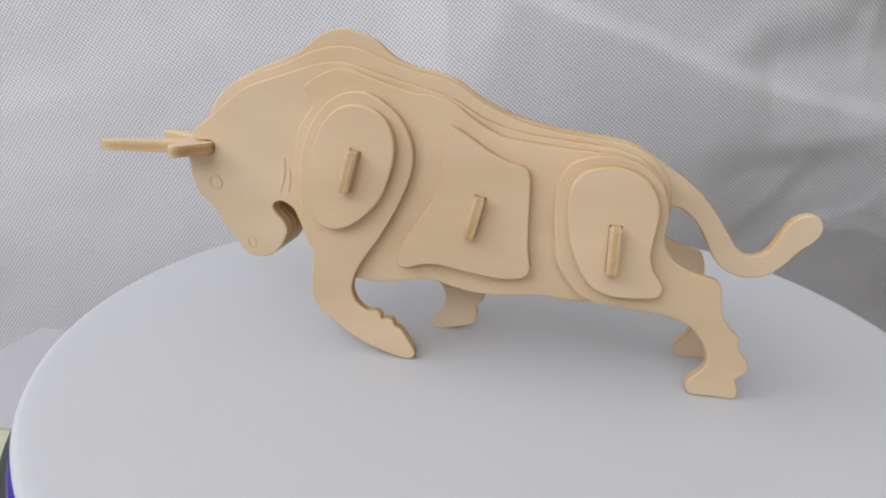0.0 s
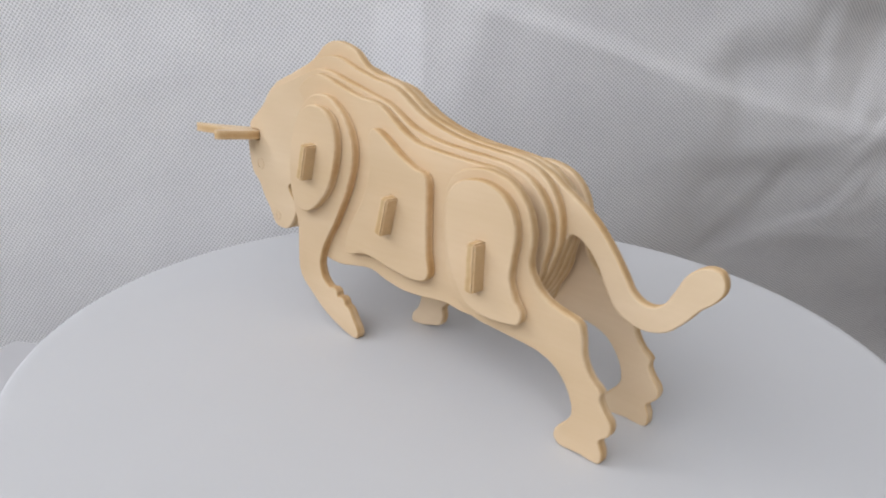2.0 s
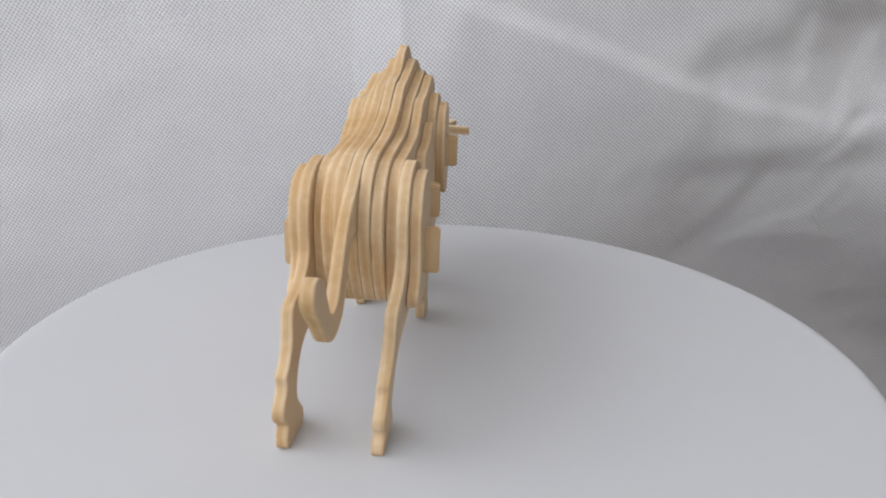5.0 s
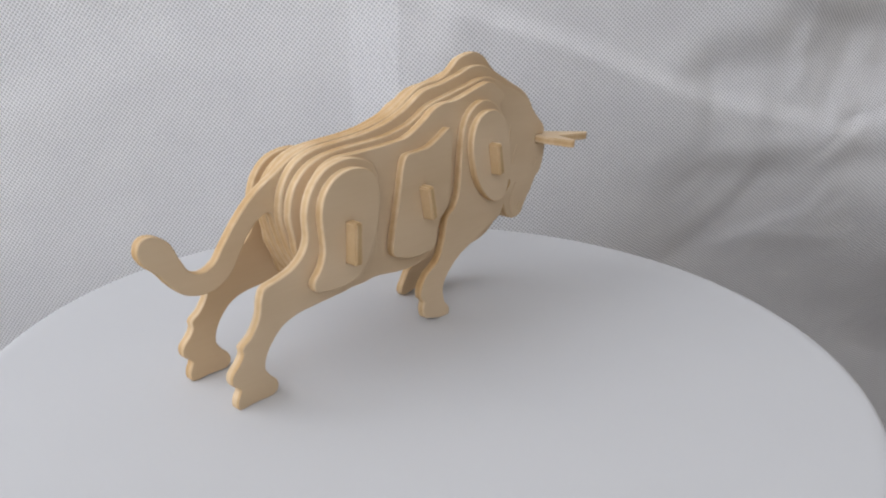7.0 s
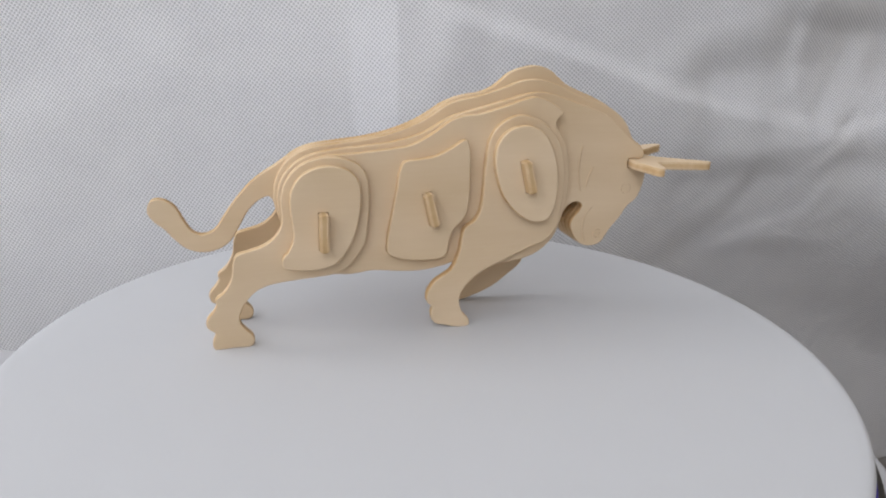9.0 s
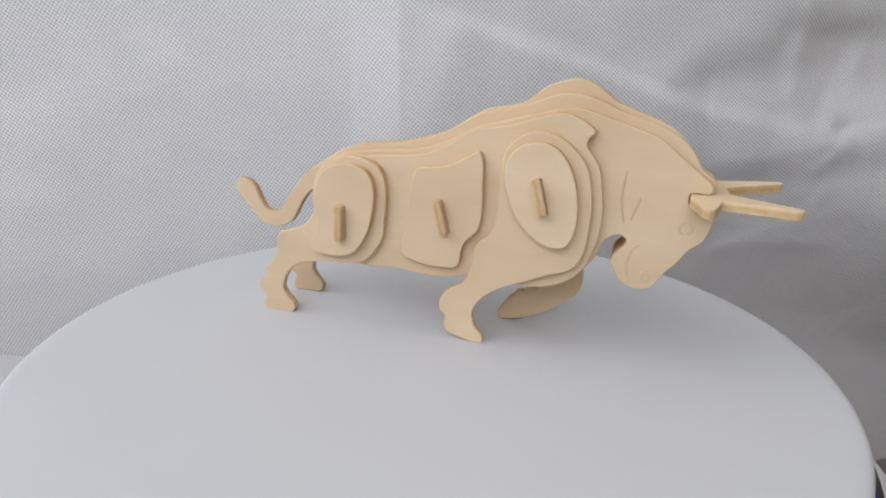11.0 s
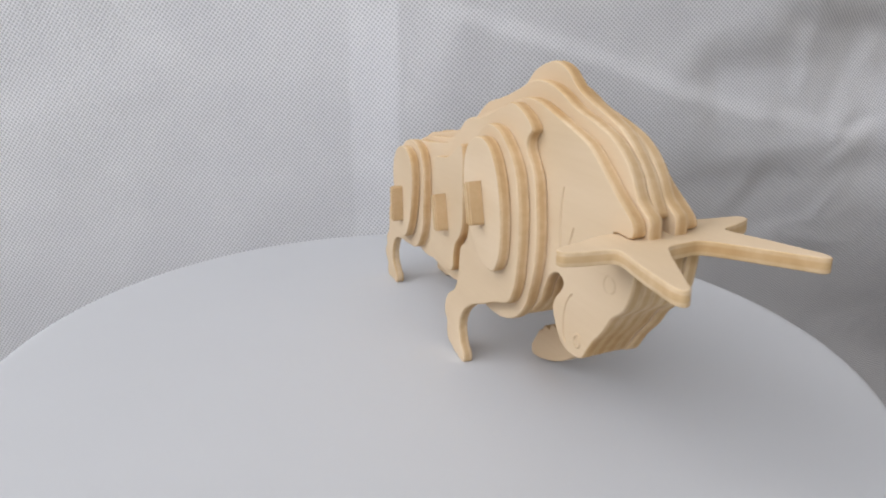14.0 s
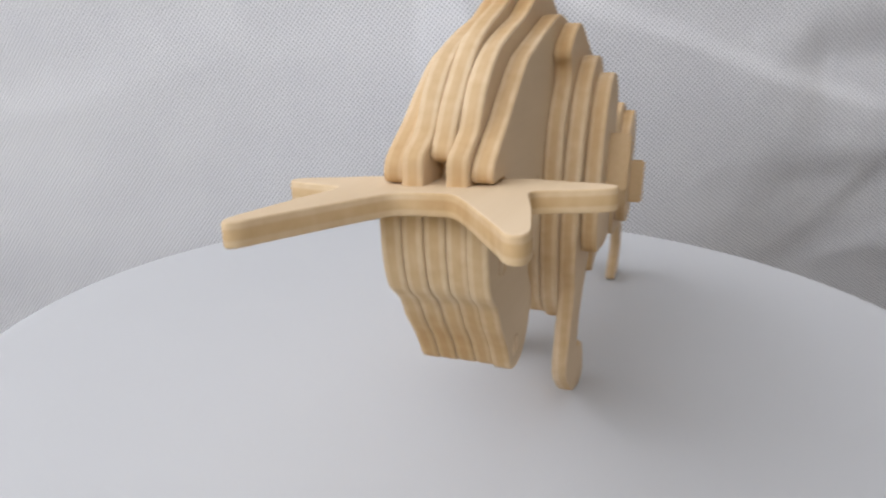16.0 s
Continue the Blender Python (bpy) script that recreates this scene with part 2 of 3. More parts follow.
def wall_with_opening(name, axis, at, thick, a0, a1, z0, z1, hole=None, paint=None):
    """A wall of four blocks round its opening; axis is the way the wall faces."""
    bm = bmesh.new()
    spans = [(a0, a1, z0, z1)]
    if hole:
        h0, h1, k0, k1 = hole
        spans = [(a0, h0, z0, z1), (h1, a1, z0, z1), (h0, h1, z0, k0), (h0, h1, k1, z1)]
    for b0, b1, c0, c1 in spans:
        if axis == "x":
            add_box(bm, at, at + thick, b0, b1, c0, c1)
        else:
            add_box(bm, b0, b1, at, at + thick, c0, c1)
    return tagged(mesh_ob(name, bm, paint or WALL_PAINT), "unseen painted wall closing the room to bounce light", "wall", kind="structure")


# room shell out of view, added to close the space and bounce light
CEIL_Z = 2.2
win_hole = (WIN_Y - WIN_W / 2, WIN_Y + WIN_W / 2, WIN_Z - WIN_H / 2, WIN_Z + WIN_H / 2)
back_hole = (BACK_X - BACK_W / 2, BACK_X + BACK_W / 2, BACK_Z - BACK_H / 2, BACK_Z + BACK_H / 2)
wall_with_opening("wall_west", "x", WIN_X - 0.12, 0.12, BACK_Y, 1.2, FLOOR_Z, CEIL_Z, win_hole)
# unseen wall, toned dim and warm to hold back and tint the bounce
wall_with_opening("wall_east", "x", 1.7, 0.12, BACK_Y, 1.2, FLOOR_Z, CEIL_Z, None, DIM_BOUNCE)
wall_with_opening("wall_north", "y", 1.2, 0.12, WIN_X - 0.12, 1.82, FLOOR_Z, CEIL_Z)
wall_with_opening("wall_south", "y", BACK_Y - 0.12, 0.12, WIN_X - 0.12, 1.82, FLOOR_Z, CEIL_Z, back_hole)
tagged(mesh_ob("floor", add_box(bmesh.new(), WIN_X - 0.15, 1.85, BACK_Y - 0.15, 1.4, FLOOR_Z - 0.1, FLOOR_Z), FLOOR_WOOD), "grey floor under the table", "floor", kind="structure")
tagged(mesh_ob("ceiling", add_box(bmesh.new(), WIN_X - 0.15, 1.85, BACK_Y - 0.15, 1.4, CEIL_Z, CEIL_Z + 0.1), WALL_PAINT), "unseen white ceiling that bounces the daylight", "ceiling", kind="structure")


def build_window(name, x, y, z, rz, w, h):
    root = new(name)
    root.matrix_basis = pose(x, y, z, 0, 0, rz)
    tagged(root, "unseen white framed window, added to light the scene", "window", kind="structure")
    s = 0.05
    for x0, x1, z0, z1 in ((-w / 2, w / 2, -h / 2, -h / 2 + s), (-w / 2, w / 2, h / 2 - s, h / 2), (-w / 2, -w / 2 + s, -h / 2 + s, h / 2 - s), (w / 2 - s, w / 2, -h / 2 + s, h / 2 - s)):
        part("window_frame", add_box(bmesh.new(), x0, x1, -0.08, -0.03, z0, z1, 0.004), FRAME_WHITE, root)
    return root


build_window("window_1", WIN_X, WIN_Y, WIN_Z, -90, WIN_W, WIN_H)
# out of view, added for soft fill light from behind the camera
build_window("fill_window", BACK_X, BACK_Y, BACK_Z, 0, BACK_W, BACK_H)


TABLE_POSE = pose(-0.276, 0.176, 0, 0, 0, -10.0)
TABLE_WIDE, TABLE_DEEP = 0.514, 0.60


def build_table():
    """The table's own origin is the rear corner of its top."""
    root = new("side_table")
    root.matrix_basis = pose(0, 0, FLOOR_Z) @ TABLE_POSE
    tagged(root, "small side table with a pale cream laminate top", "table")
    part("tabletop", add_box(bmesh.new(), 0.0, TABLE_WIDE, -TABLE_DEEP, 0.0, 0.72, 0.75, 0.004), TABLE_TOP, root)
    for x in (0.04, TABLE_WIDE - 0.04):
        for y in (0.04 - TABLE_DEEP, -0.04):
            part("leg", add_box(bmesh.new(), x - 0.02, x + 0.02, y - 0.02, y + 0.02, 0.0, 0.719, 0.003), TABLE_LEG, root)
    return root


build_table()


def build_paper():
    """A sheet of white paper over the rear of the table, under the turntable."""
    bm = bmesh.new()
    add_box(bm, 0.001, TABLE_WIDE - 0.001, -0.097, -0.001, 0.0002, 0.0012, 0.0003)
    ob = mesh_ob("white_sheet", bm, PAPER)
    ob.matrix_basis = pose(0, 0, TABLE_Z) @ TABLE_POSE
    return tagged(ob, "smooth white paper sheet lying on the table under the turntable", "paper sheet")


build_paper()


# ---- fabric backdrop ----
def smooth_step(a, b, x):
    t = min(1.0, max(0.0, (x - a) / (b - a)))
    return t * t * (3 - 2 * t)


def ridge(x, z, x0, z0, x1, z1, width, height):
    """A soft crease along a line, fading out past its ends."""
    dx, dz = x1 - x0, z1 - z0
    length = math.hypot(dx, dz)
    s = ((x - x0) * dx + (z - z0) * dz) / length
    d = ((x - x0) * -dz + (z - z0) * dx) / length
    fade = smooth_step(-0.05, 0.02, s) * (1 - smooth_step(length - 0.02, length + 0.05, s))
    return height * fade * math.exp(1 - math.sqrt(1 + (d / width) ** 2))


def crease_z(x):
    return 0.135 - 0.335 * x


def fold(x, z, line, width, height, relax):
    """A one-sided fold: past the line, on its right hand, the cloth stands out by height and eases back."""
    best, side, over = 1e9, 0.0, 0.0
    last = len(line) - 2
    for i, ((x0, z0), (x1, z1)) in enumerate(zip(line, line[1:])):
        dx, dz = x1 - x0, z1 - z0
        length = math.hypot(dx, dz)
        s = ((x - x0) * dx + (z - z0) * dz) / length
        past = max(-s if i == 0 else 0.0, s - length if i == last else 0.0, 0.0)
        k = min(length, max(0.0, s))
        gap = math.hypot(x - x0 - dx * k / length, z - z0 - dz * k / length)
        if gap < best:
            best, side, over = gap, ((x - x0) * dz - (z - z0) * dx) / length, past
    if over > 0.05 or side < -width:
        return 0.0
    return height * math.exp(-(over / 0.018) ** 2) * smooth_step(-width / 2, width / 2, side) * math.exp(-max(0.0, side - width / 2) / relax)


FOLDS = [
    # the long crease that runs down to the loose end, bright along its upper side
    ([(0.02, 0.112), (0.107, 0.088), (0.171, 0.066), (0.217, 0.055), (0.306, 0.038)], 0.014, 0.0040, 0.05),
    # the hollow panel above it: upper edge, near edge, far edge
    ([(0.200, 0.091), (0.272, 0.099), (0.305, 0.108)], 0.034, -0.0058, 0.05),
    ([(0.170, 0.066), (0.188, 0.092)], 0.012, -0.0006, 0.06),
    ([(0.302, 0.045), (0.308, 0.068), (0.333, 0.104)], 0.016, 0.0012, 0.06),
    ([(0.262, 0.122), (0.345, 0.119)], 0.024, -0.0060, 0.04),
    # folds below, in the part that is turned from the light
    ([(0.204, -0.055), (0.229, -0.034), (0.248, 0.004)], 0.022, -0.0024, 0.06),
    ([(0.268, -0.043), (0.302, -0.030), (0.311, -0.010)], 0.014, 0.0020, 0.04),
    ([(0.190, 0.006), (0.270, 0.010), (0.356, 0.017)], 0.024, -0.0032, 0.06),
    ([(0.240, -0.060), (0.262, -0.052), (0.307, -0.049), (0.332, -0.055)], 0.010, 0.0011, 0.014),
    ([(0.255, -0.066), (0.315, -0.068)], 0.014, -0.0005, 0.03),
]


def backdrop_offset(x, z):
    """How far the hanging cloth bulges towards the viewer at (x, z)."""
    out = 0.004 * noise.noise((x * 3.1, z * 3.1, 0.3)) + 0.0018 * noise.noise((x * 9, z * 9, 4.0)) + 0.0006 * noise.noise((x * 26, z * 26, 8.0))
    if -0.05 < x < 0.45 and -0.15 < z < 0.20:
        for line, width, height, relax in FOLDS:
            out += fold(x, z, line, width, height, relax)
        out += ridge(x, z, 0.306, 0.028, 0.320, 0.042, 0.003, -0.0022)
        out += ridge(x, z, 0.320, 0.042, 0.350, 0.049, 0.003, -0.0024)
        out += ridge(x, z, 0.255, 0.024, 0.306, 0.030, 0.005, 0.0010)
    out += ridge(x, z, -0.34, 0.02, -0.20, 0.06, 0.010, 0.0010)
    # the loose upper end hangs back
    out -= 0.28 * max(0.0, x - 0.27) * smooth_step(0.035, 0.09, z)
    # handling creases, closer together towards the loose end of the cloth
    worn = smooth_step(0.02, 0.26, x) + 0.3
    a = noise.noise((x * 16 + z * 5, z * 24, 2.0))
    b = noise.noise((x * 38 - z * 12, z * 34, 6.0))
    out += worn * (0.0009 * (0.5 - abs(a)) + 0.0007 * (0.5 - abs(b)))
    # an overlap of the cloth, its free edge standing off a little
    out += 0.19 * min(max(x + 0.055, 0.0), 0.032) - 0.0003 * smooth_step(-0.0235, -0.0215, x) - 0.096 * min(max(x + 0.023, 0.0), 0.060)
    return out


def backdrop_y(x, z):
    # below the long crease the cloth falls back, away from the light
    below = max(0.0, crease_z(x) - z)
    turn = smooth_step(0.02, 0.20, below) * smooth_step(0.06, 0.26, x)
    fall = 0.21 * smooth_step(0.03, 0.23, x) * below * below / (below + 0.05)
    right = max(0.0, x + 0.02)
    return 0.240 + fall + 0.14 * right * turn + 0.22 * right * right / (right + 0.1) - backdrop_offset(x, z)


def build_backdrop():
    """White cloth hung behind the table, reaching down past its edge."""
    bm = bmesh.new()
    uv = bm.loops.layers.uv.new("UVMap")
    cols, rows = 420, 300
    grid = []
    for i in range(cols + 1):
        part_way = 2 * i / cols - 1
        x = 0.85 * (0.5 * part_way + 0.5 * part_way ** 3)
        line, run = [], 0.0
        for j in range(rows + 1):
            z = 0.62 - 1.02 * j / rows
            p = Vector((x, backdrop_y(x, z), z))
            if line:
                run += (p - line[-1][0].co).length
            line.append((bm.verts.new(p), (x, run)))
        grid.append(line)
    lean = radians(8)
    c, s = math.cos(lean), math.sin(lean)
    for a, b in zip(grid, grid[1:]):
        for k in range(len(a) - 1):
            quad = (a[k], a[k + 1], b[k + 1], b[k])
            f = bm.faces.new([v for v, _ in quad])
            for loop, (_, (u, w)) in zip(f.loops, quad):
                loop[uv].uv = (u * c - w * s, u * s + w * c)
    ob = mesh_ob("backdrop", bm, FABRIC, None, True)
    ob.modifiers.new("cloth", "SOLIDIFY").thickness = 0.0006
    return tagged(ob, "creased white non-woven fabric hung behind the turntable", "backdrop", kind="structure")


build_backdrop()


# ---- turntable ----
def build_turntable():
    root = new("turntable")
    root.matrix_basis = pose(0, 0, TABLE_Z)
    tagged(root, "round motorised turntable with a white disc on a black base", "turntable")
    h = -TABLE_Z
    r = DISC_R
    part("base", lathe(bmesh.new(), [(0, 0.0), (r - 0.030, 0.0), (r - 0.027, 0.003), (r - 0.022, h - 0.060), (r + 0.003, h - 0.040), (r + 0.0072, h - 0.024), (r + 0.0074, h - 0.020), (r + 0.0046, h - 0.0125), (r + 0.001, h - 0.0105), (0, h - 0.0105)]), BASE_BLACK, root, "black plastic base", True)
    part("ring", lathe(bmesh.new(), [(r - 0.02, h - 0.0102), (r + 0.0014, h - 0.0102), (r + 0.0018, h - 0.0088), (r + 0.0008, h - 0.0052), (r - 0.02, h - 0.0052)]), RING_BLUE, root, "glossy blue ring", True)
    disc = part("disc", lathe(bmesh.new(), [(0, -0.0045), (r - 0.002, -0.0045), (r - 0.0006, -0.0040), (r, -0.0028), (r - 0.0001, -0.0016), (r - 0.0008, -0.0005), (r - 0.002, -0.00008), (r - 0.0045, 0.0), (r - 0.03, 0.0), (0, 0.0)]), DISC_WHITE, root, "matt white disc", True)
    disc.matrix_basis = pose(0, 0, h)
    return root, disc


turntable, disc = build_turntable()


# ---- wooden bull ----
SPINE = (
    "79.0,55.2 73.8,56.3 72.8,57.0 72.6,57.8 73.0,58.7 75.2,59.3 77.0,60.2 75.4,63.2 72.6,67.6 65.8,74.3 59.4,77.5 53.6,79.7 48.2,82.0 44.8,84.5 41.9,86.6 36.7,88.1 32.0,87.4 27.0,85.6 23.9,83.1 21.2,81.1 16.9,79.3 12.2,78.6 7.6,77.5 "
    "2.7,74.9 -1.8,71.9 -5.9,69.6 -11.3,67.8 -21.2,65.3 -30.2,64.2 -36.5,63.5 -41.9,61.9 -46.4,59.8 -50.9,56.8 -54.5,54.6 -58.6,51.5 -63.1,46.7 -67.4,40.9 -70.4,36.7 -74.0,35.3 -77.0,36.5 -79.2,40.2 "
    "-81.5,44.8")
TAIL = (
    "-85.1,47.2 -88.2,46.7 -89.4,43.4 -87.9,40.3 -85.1,37.7 -82.4,34.1 -78.8,30.7 -74.2,29.4 -69.8,30.1 -65.9,32.6 -62.6,37.8 -60.3,41.7 -57.0,45.2 -53.1,46.8")
UNDER = (
    "-51.0,41.7 -49.3,36.4 -46.6,31.0 -42.6,25.6 -35.9,23.0 -27.8,22.4 -13.4,22.4 0.0,22.8 9.0,24.3 18.0,23.3 27.0,22.7 34.2,23.9 39.6,26.4 43.2,29.3 45.9,32.4")
FACE = (
    "47.5,36.4 49.4,39.9 53.0,41.6 55.4,40.2 54.6,38.2 52.1,35.3 51.4,33.0 52.6,29.7 54.7,26.8 57.4,24.9 61.2,24.5 64.6,25.6 66.4,28.3 68.2,31.0 71.3,34.6 74.0,38.8 77.6,41.9 79.4,46.6 "
    "80.0,51.2")
BACK_1 = (
    "79.3,57.6 79.1,60.4 77.4,61.6 75.0,63.4 71.8,68.7 66.4,73.3 59.7,76.1 51.1,78.8 45.6,81.4 40.5,83.1 35.2,83.8 30.1,83.2 25.3,81.4 15.5,78.4 5.9,76.2 -3.4,70.7 -12.8,67.0 -22.0,64.9 -31.0,63.8 -39.9,62.5 "
    "-44.8,60.5 -48.4,57.4 -51.1,52.4 -51.9,45.2")
BACK_2 = (
    "78.0,59.7 75.6,61.7 72.1,64.2 66.9,68.5 61.6,72.3 57.5,73.9 51.1,76.0 44.7,78.1 39.7,79.5 34.2,79.8 24.7,77.5 14.8,74.8 5.2,72.1 -4.1,67.1 -13.4,64.5 -22.5,63.3 -31.3,62.5 -38.6,61.3 "
    "-43.7,59.3 -47.6,56.1 -50.2,51.6 -51.0,45.3")
HORN_SLOT = "80.1,52.6 79.4,53.4 76,53.4 72.9,53.4 72.2,53.9 72.1,55.4 72.2,56.6 72.9,57.0 75,57.0 77.8,57.0 78.5,57.8"
BODY_3 = (
    "33.4,78.6 38.1,77.2 41.5,75.3 43.4,73.2 41.4,71.0 41.3,68.8 43.3,66.0 45.5,62.5 46.8,56.2 47.6,49.9 47.2,41.8 45.7,36.0 43.6,30.4 38.5,25.2 31.3,22.3 22.7,21.6 16.3,22.7 8.2,23.7 3.3,22.4 "
    "-4.8,21.1 -12.7,21.4 -21.8,22.4 -28.1,21.7 -36.3,22.4 -42.5,24.3 -44.6,29.3 -46.0,34.7 -46.8,41.8 -46.6,48.1 -45.0,53.9 -41.8,58.3 -36.7,60.7 -30.4,61.2 -24.7,61.6 -13.9,62.8 -9.3,63.5 -4.7,65.5 "
    "-0.1,68.3 4.5,71.4 9.2,72.8 14.0,73.2 23.5,75.9 28.4,77.5")
FRONT_LEG_LEFT = (
    "29.2,73.1 25.0,72.7 21.0,70.5 17.4,67.4 14.9,63.6 13.5,58.7 14.0,53.0 16.5,46.2 22.3,35.4 27.5,27.7 29.6,23.3 30.3,19.6 29.0,15.8 26.0,13.6 24.0,13.9 22.2,13.0 21.9,11.4 20.3,11.9 18.6,11.2 18.1,9.7 16.6,9.2 "
    "14.4,6.0 12.2,2.0 13.1,0.0 16.5,0.0 23.2,1.9 29.9,4.9 35.9,9.2 40.3,12.8 42.0,16.5 41.7,25.1 41.5,31.8 42.8,35.3 44.2,42.1 44.5,50.7 43.1,58.7 40.0,65.7 36.4,69.9 33.0,72.2")
FRONT_LEG_RIGHT = (
    "26.8,73.1 22.1,71.5 18.3,68.4 16.5,64.8 15.7,59.4 15.3,53.8 15.0,46.3 14.3,41.6 12.5,38.4 9.1,36.0 8.2,33.2 7.3,27.3 4.6,21.5 -0.8,17.9 -3.4,14.1 -3.5,10.4 -1.6,8.3 -2.0,5.6 "
    "-0.8,2.4 2.3,1.3 7.2,0.0 11.7,0.0 11.8,2.5 9.2,5.6 8.1,10.9 10.8,15.9 16.7,20.5 24.8,24.0 33.0,27.6 39.8,30.2 42.9,35.1 44.3,45.0 44.1,54.8 41.9,63.4 38.1,68.1 32.8,71.9")
MID_LEFT = (
    "4.6,65.8 2.7,65.4 -2.3,62.5 -6.7,59.7 -11.8,57.3 -15.1,56.5 -16.3,54.8 -16.8,44.8 -17.2,35.7 -18.1,29.9 -16.6,27.8 -11.4,26.9 -5.4,27.4 0.8,28.3 5.5,29.1 10.1,28.9 15.8,27.4 17.5,28.7 "
    "16.9,31.7 14.6,36.7 11.1,41.7 8.3,46.6 6.4,51.6 5.7,56.3 6.2,63.9")
MID_RIGHT = (
    "8.6,65.5 9.9,62.5 10.1,54.5 10.1,44.9 8.8,39.6 4.8,35.3 3.5,31.3 3.2,28.0 1.5,26.2 -2.6,25.7 -8.0,25.8 -13.8,27.0 -17.1,28.8 -17.3,33.0 -16.1,40.1 -14.3,49.1 -13.1,56.2 -11.8,58.8 "
    "-7.2,59.6 -1.8,60.4 4.0,63.1 7.2,65.1")
REAR_LEG = (
    "-31.7,60.6 -26.2,58.5 -23.7,54.4 -23.1,45.5 -23.8,38.8 -24.2,34.3 -26.8,29.4 -30.6,24.9 -35.1,23.0 -40.9,22.4 -47.3,21.9 -54.2,21.1 -58.8,19.3 -61.9,16.3 -64.1,12.4 -64.6,9.1 -63.2,6.5 -61.0,4.0 "
    "-60.5,1.8 -61.8,0.0 -67.3,0.0 -72.9,0.0 -73.2,2.9 -72.2,5.6 -74.4,7.8 -74.6,10.4 -72.2,13.4 -71.2,15.4 -71.4,17.2 -68.6,19.6 -66.2,23.8 -65.4,28.8 -64.2,31.5 -60.6,32.6 -55.8,34.2 -52.1,37.1 -50.2,41.0 -50.3,48.3 "
    "-48.2,54.4 -43.7,58.9 -36.9,60.9")
HIP = (
    "-34.7,58.8 -39.1,58.5 -43.7,56.4 -46.8,52.5 -47.8,47.8 -47.2,41.1 -47.0,37.1 -48.6,32.9 -50.8,30.0 -50.2,27.3 -46.2,26.4 -39.4,26.2 -34.1,28.0 -30.2,32.9 -28.1,37.7 -26.5,44.9 -26.2,50.7 -27.1,54.5 "
    "-29.9,57.5")
SHOULDER = (
    "28.7,70.1 23.8,69.4 20.2,67.1 18.1,63.3 17.7,58.3 19.0,52.4 21.3,46.9 26.0,41.4 31.9,37.8 37.2,38.1 39.7,41.7 40.6,47.4 40.1,54.6 38.3,61.4 35.5,66.2 32.3,69.0")
HORNS = "83.5,0 83.8,3.5 87,6 93,9.6 98.5,12.8 101,14.3 101.3,15.6 99.8,16.3 95,15.6 88.5,14.3 82,12.8 80.4,13 79.2,17 78.0,20.7 76.9,22.3 75.4,22.3 74.4,20.8 73.5,16.5 72.1,12 72,9 72.4,7.7"

def horn_slot(side):
    """The slot follows the tilt of the horn plate."""
    return " ".join("%.1f,%.2f" % (u, v + 0.34 * side) for u, v in outline(HORN_SLOT))


def pulled(text, by):
    """The face outline with its front edge set back."""
    return " ".join("%.1f,%.1f" % (u - by if u > 60 else u, v) for u, v in outline(text))


# where the three cross bars pass through: top and bottom of each, x,z in mm
SHOULDER_BAR = (27.6, 58.9), (30.4, 48.3)
FLANK_BAR = (-4.5, 48.7), (-1.9, 38.0)
HIP_BAR = (-38.0, 44.7), (-38.1, 32.6)


def slot_for(top, bottom, half=1.56, spare=0.08):
    """The four corners of a slot round a bar."""
    a, b = Vector(top), Vector(bottom)
    along = (a - b).normalized()
    across = Vector((along.y, -along.x)) * half
    a, b = a + along * spare, b - along * spare
    return [tuple(p) for p in (a + across, a - across, b - across, b + across)]


bull = new("wooden_bull_model")
tagged(bull, "pale plywood slot-together bull model standing on the white disc", "wooden model")

upright_plate("spine_plate", " ".join((SPINE, TAIL, UNDER, pulled(FACE, 0.5))), 0, bull, "middle plate with hump and curled tail")
head_plates = []
for side in (-1, 1):
    upright_plate("inner_plate", " ".join((BACK_1, UNDER.replace("-51.0,41.7", "-50.5,39.9"), pulled(FACE, 0.6 if side > 0 else 0.2))), side, bull)
    head = upright_plate("head_plate", " ".join((BACK_2, UNDER.replace("-51.0,41.7", "-49.8,39.9"), FACE, horn_slot(side))), 2 * side, bull, "head plate with pressed eye and nostril")
    head_plates.append((head, side))
    upright_plate("body_plate", BODY_3, 3 * side, bull)
    upright_plate("rear_leg_plate", REAR_LEG, 4 * side, bull, "", 0.5 if side > 0 else 1.6)
    upright_plate("hip_plate", HIP, 5 * side, bull, slot=slot_for(*HIP_BAR))
    upright_plate("shoulder_plate", SHOULDER, 5 * side, bull, slot=slot_for(*SHOULDER_BAR))
upright_plate("front_leg_plate", FRONT_LEG_LEFT, 4, bull, "bent front leg plate", 1.0)
upright_plate("front_leg_plate", FRONT_LEG_RIGHT, -4, bull, "standing front leg plate", 0.2)
upright_plate("flank_plate", MID_LEFT, 4, bull, slot=slot_for(*FLANK_BAR))
upright_plate("flank_plate", MID_RIGHT, -4, bull, slot=slot_for(*FLANK_BAR))


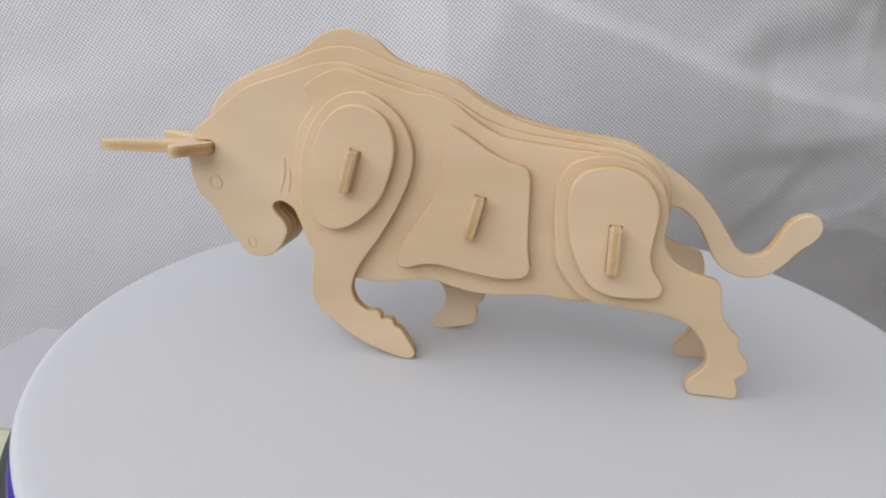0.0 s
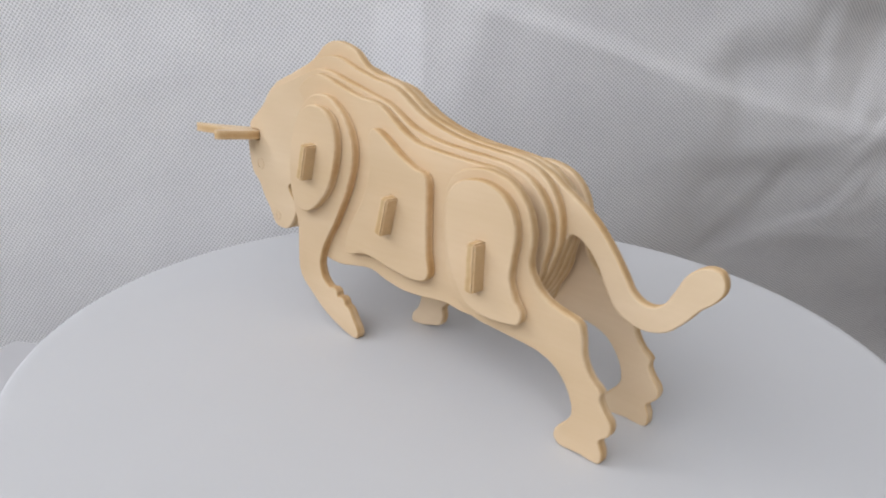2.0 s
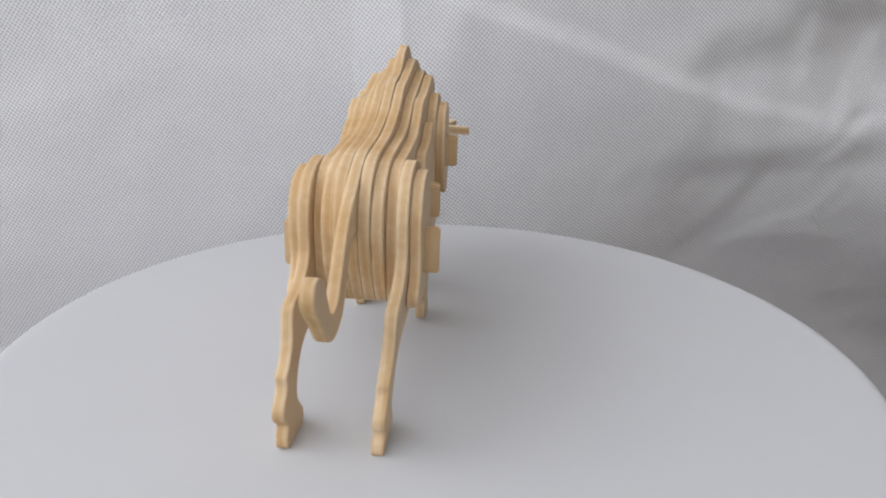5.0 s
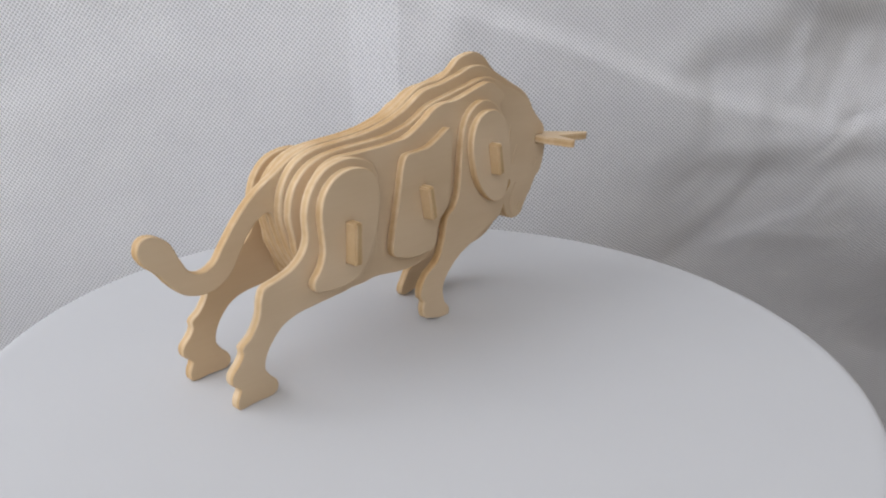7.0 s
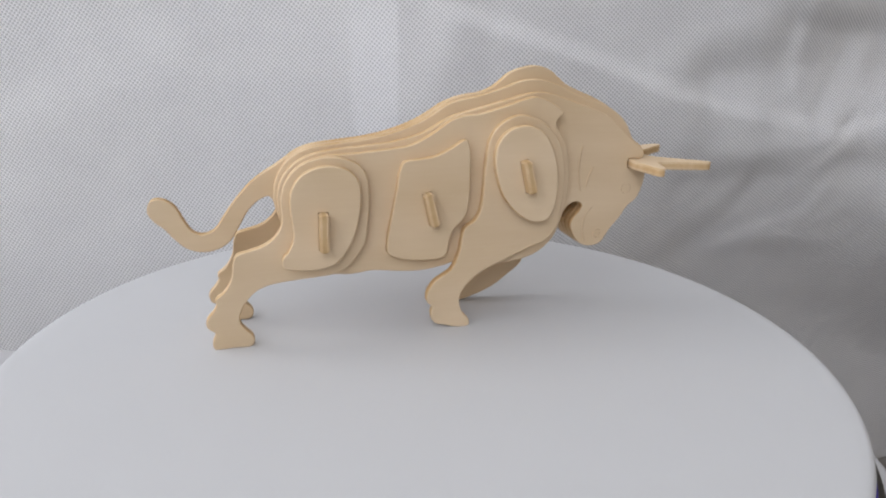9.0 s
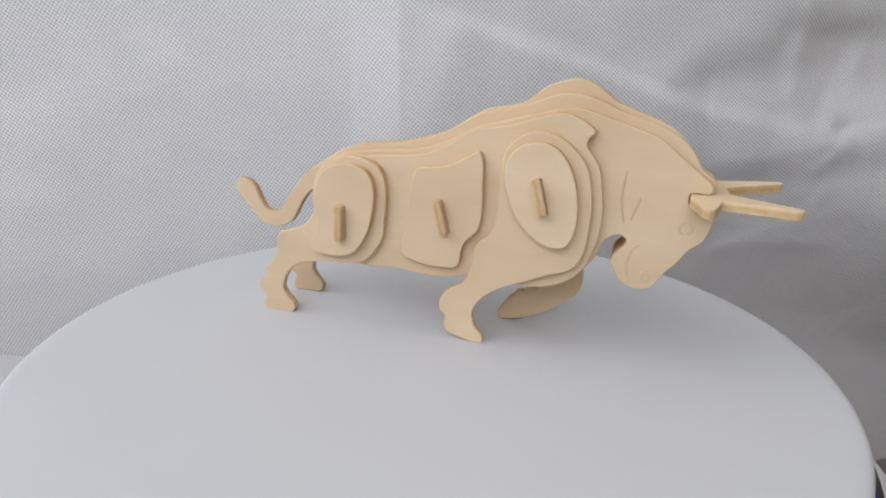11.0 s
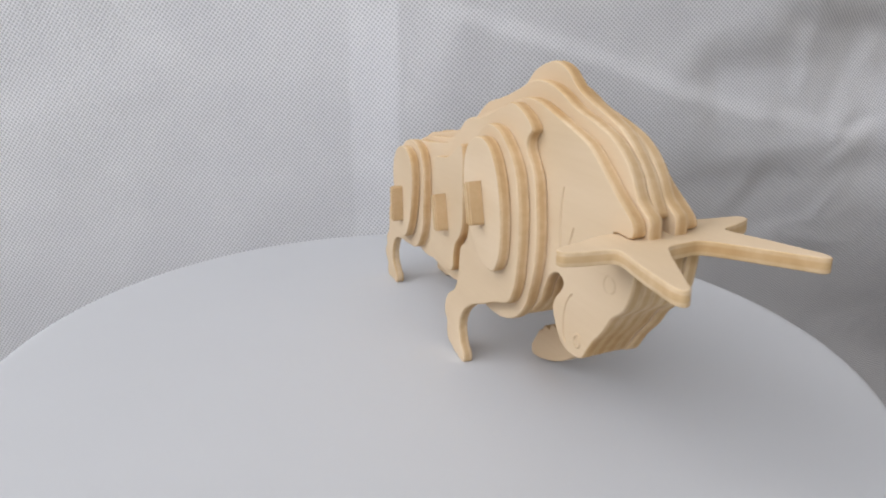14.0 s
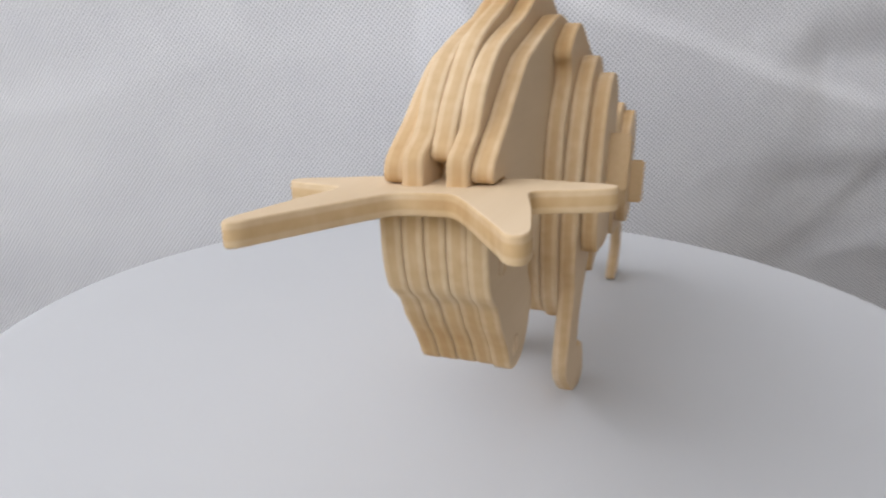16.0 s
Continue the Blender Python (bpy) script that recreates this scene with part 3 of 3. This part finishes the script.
def cross_bar(top, bottom, half):
    """A flat bar through all the plates, leaning with its slot."""
    (x0, z0), (x1, z1) = top, bottom
    lean = math.atan2(x0 - x1, z0 - z1)
    length = math.hypot(x0 - x1, z0 - z1)
    bm = bmesh.new()
    add_box(bm, -1.46 * MM, 1.46 * MM, -half * MM, half * MM, -length / 2 * MM, length / 2 * MM, 0.45 * MM)
    for f in bm.faces:
        f.material_index = 0 if abs(f.normal.x) > 0.7 else 1
    ob = part("cross_bar", bm, [PEG_FACE, PEG_EDGE], bull)
    ob.matrix_basis = pose((x0 + x1) / 2 * MM, 0, (z0 + z1) / 2 * MM, 0, math.degrees(lean), 0)
    return ob


cross_bar(*SHOULDER_BAR, 20.3)
cross_bar(*FLANK_BAR, 17.3)
cross_bar(*HIP_BAR, 20.3)

HORN_Z, HORN_YAW, HORN_ROLL = 55.3, 1.5, 2.6


def horn_plate():
    half = outline(HORNS)
    pts = [(u - 78, v) for u, v in half] + [(u - 78, -v) for u, v in reversed(half[1:])]
    bm = plate_mesh(pts, lambda u, v, d: Vector((u * MM, v * MM, d * MM)), SHEET - 0.02, 0.3)
    ob = part("horn_plate", bm, [PLY_FLAT, HORN_EDGE], bull, "flat horn and ear plate set across the head")
    ob.matrix_basis = pose(0.078, 0, HORN_Z * MM, HORN_ROLL, 0, HORN_YAW)
    return ob


horn_plate()


def pressed_line(name, points, head, side, relief=0.30):
    """A fine line pressed into the head plate, following the points."""
    bm = bmesh.new()
    y = side * (2.5 * SHEET - 0.09) * MM
    ring = []
    n = len(points)
    for i, (u, v) in enumerate(points):
        a, b = points[max(i - 1, 0)], points[min(i + 1, n - 1)]
        du, dv = b[0] - a[0], b[1] - a[1]
        size = math.hypot(du, dv) or 1.0
        nu, nv = -dv / size, du / size
        w = 0.46 * (0.35 + 0.65 * math.sin(math.pi * (i + 0.5) / n))
        ring.append([bm.verts.new(((u + nu * w * k) * MM, y + side * d * MM, (v + nv * w * k) * MM)) for k, d in ((-1, 0.0), (-0.4, relief), (0.4, relief), (1, 0.0))])
    for a, b in zip(ring, ring[1:]):
        for k in range(3):
            bm.faces.new((a[k], a[k + 1], b[k + 1], b[k]))
        bm.faces.new((a[3], a[0], b[0], b[3]))
    return part(name, bm, ENGRAVED, head, "", True)


def arc(cx, cz, r, a0, a1, n=14):
    return [(cx + r * math.cos(radians(a0 + (a1 - a0) * i / n)), cz + r * math.sin(radians(a0 + (a1 - a0) * i / n))) for i in range(n + 1)]


def sweep_through(points, per=6):
    out = spline(points, per)
    return [tuple(p) for p in out[: (len(points) - 1) * per + 1]]


for head, side in head_plates:
    pressed_line("eye_mark", arc(72.4, 45.6, 1.9, 100, 265), head, side, 0.30 if side > 0 else 0.16)
    pressed_line("eye_mark", arc(72.6, 45.6, 1.7, -80, 75), head, side, 0.30 if side > 0 else 0.16)
    pressed_line("nostril_mark", arc(62.9, 28.8, 1.7, 60, 250), head, side)
    pressed_line("nostril_mark", arc(62.4, 28.6, 1.2, -110, 60), head, side)
    if side < 0:
        pressed_line("neck_line", sweep_through([(53.6, 62.0), (52.8, 57.0), (52.9, 51.0), (54.3, 45.5)]), head, side)
        pressed_line("neck_line", sweep_through([(58.4, 54.0), (57.0, 50.5), (56.2, 46.6)]), head, side)
        pressed_line("mouth_line", sweep_through([(59.6, 39.0), (57.4, 36.6), (56.4, 33.4), (56.7, 29.0), (58.0, 26.4)]), head, side)
    else:
        pressed_line("neck_line", sweep_through([(51.2, 54.0), (51.3, 50.0), (52.8, 44.2)]), head, side)
        pressed_line("neck_line", sweep_through([(49.9, 51.0), (49.7, 48.0), (50.4, 44.2)]), head, side)


# ---- what moves ----
def heading(t):
    return TURN_MID + TURN_RATE * (t - TURN_AT)


def motions():
    times = [0.5 * i for i in range(33)]
    walk(bull, [(t, pose(0, 0, 0.0002, 0, 0, heading(t)) @ pose(-AXIS_X, -AXIS_Y, 0, LEAN)) for t in times])
    walk(disc, [(t, pose(0, 0, -TABLE_Z, 0, 0, heading(t))) for t in times])


motions()
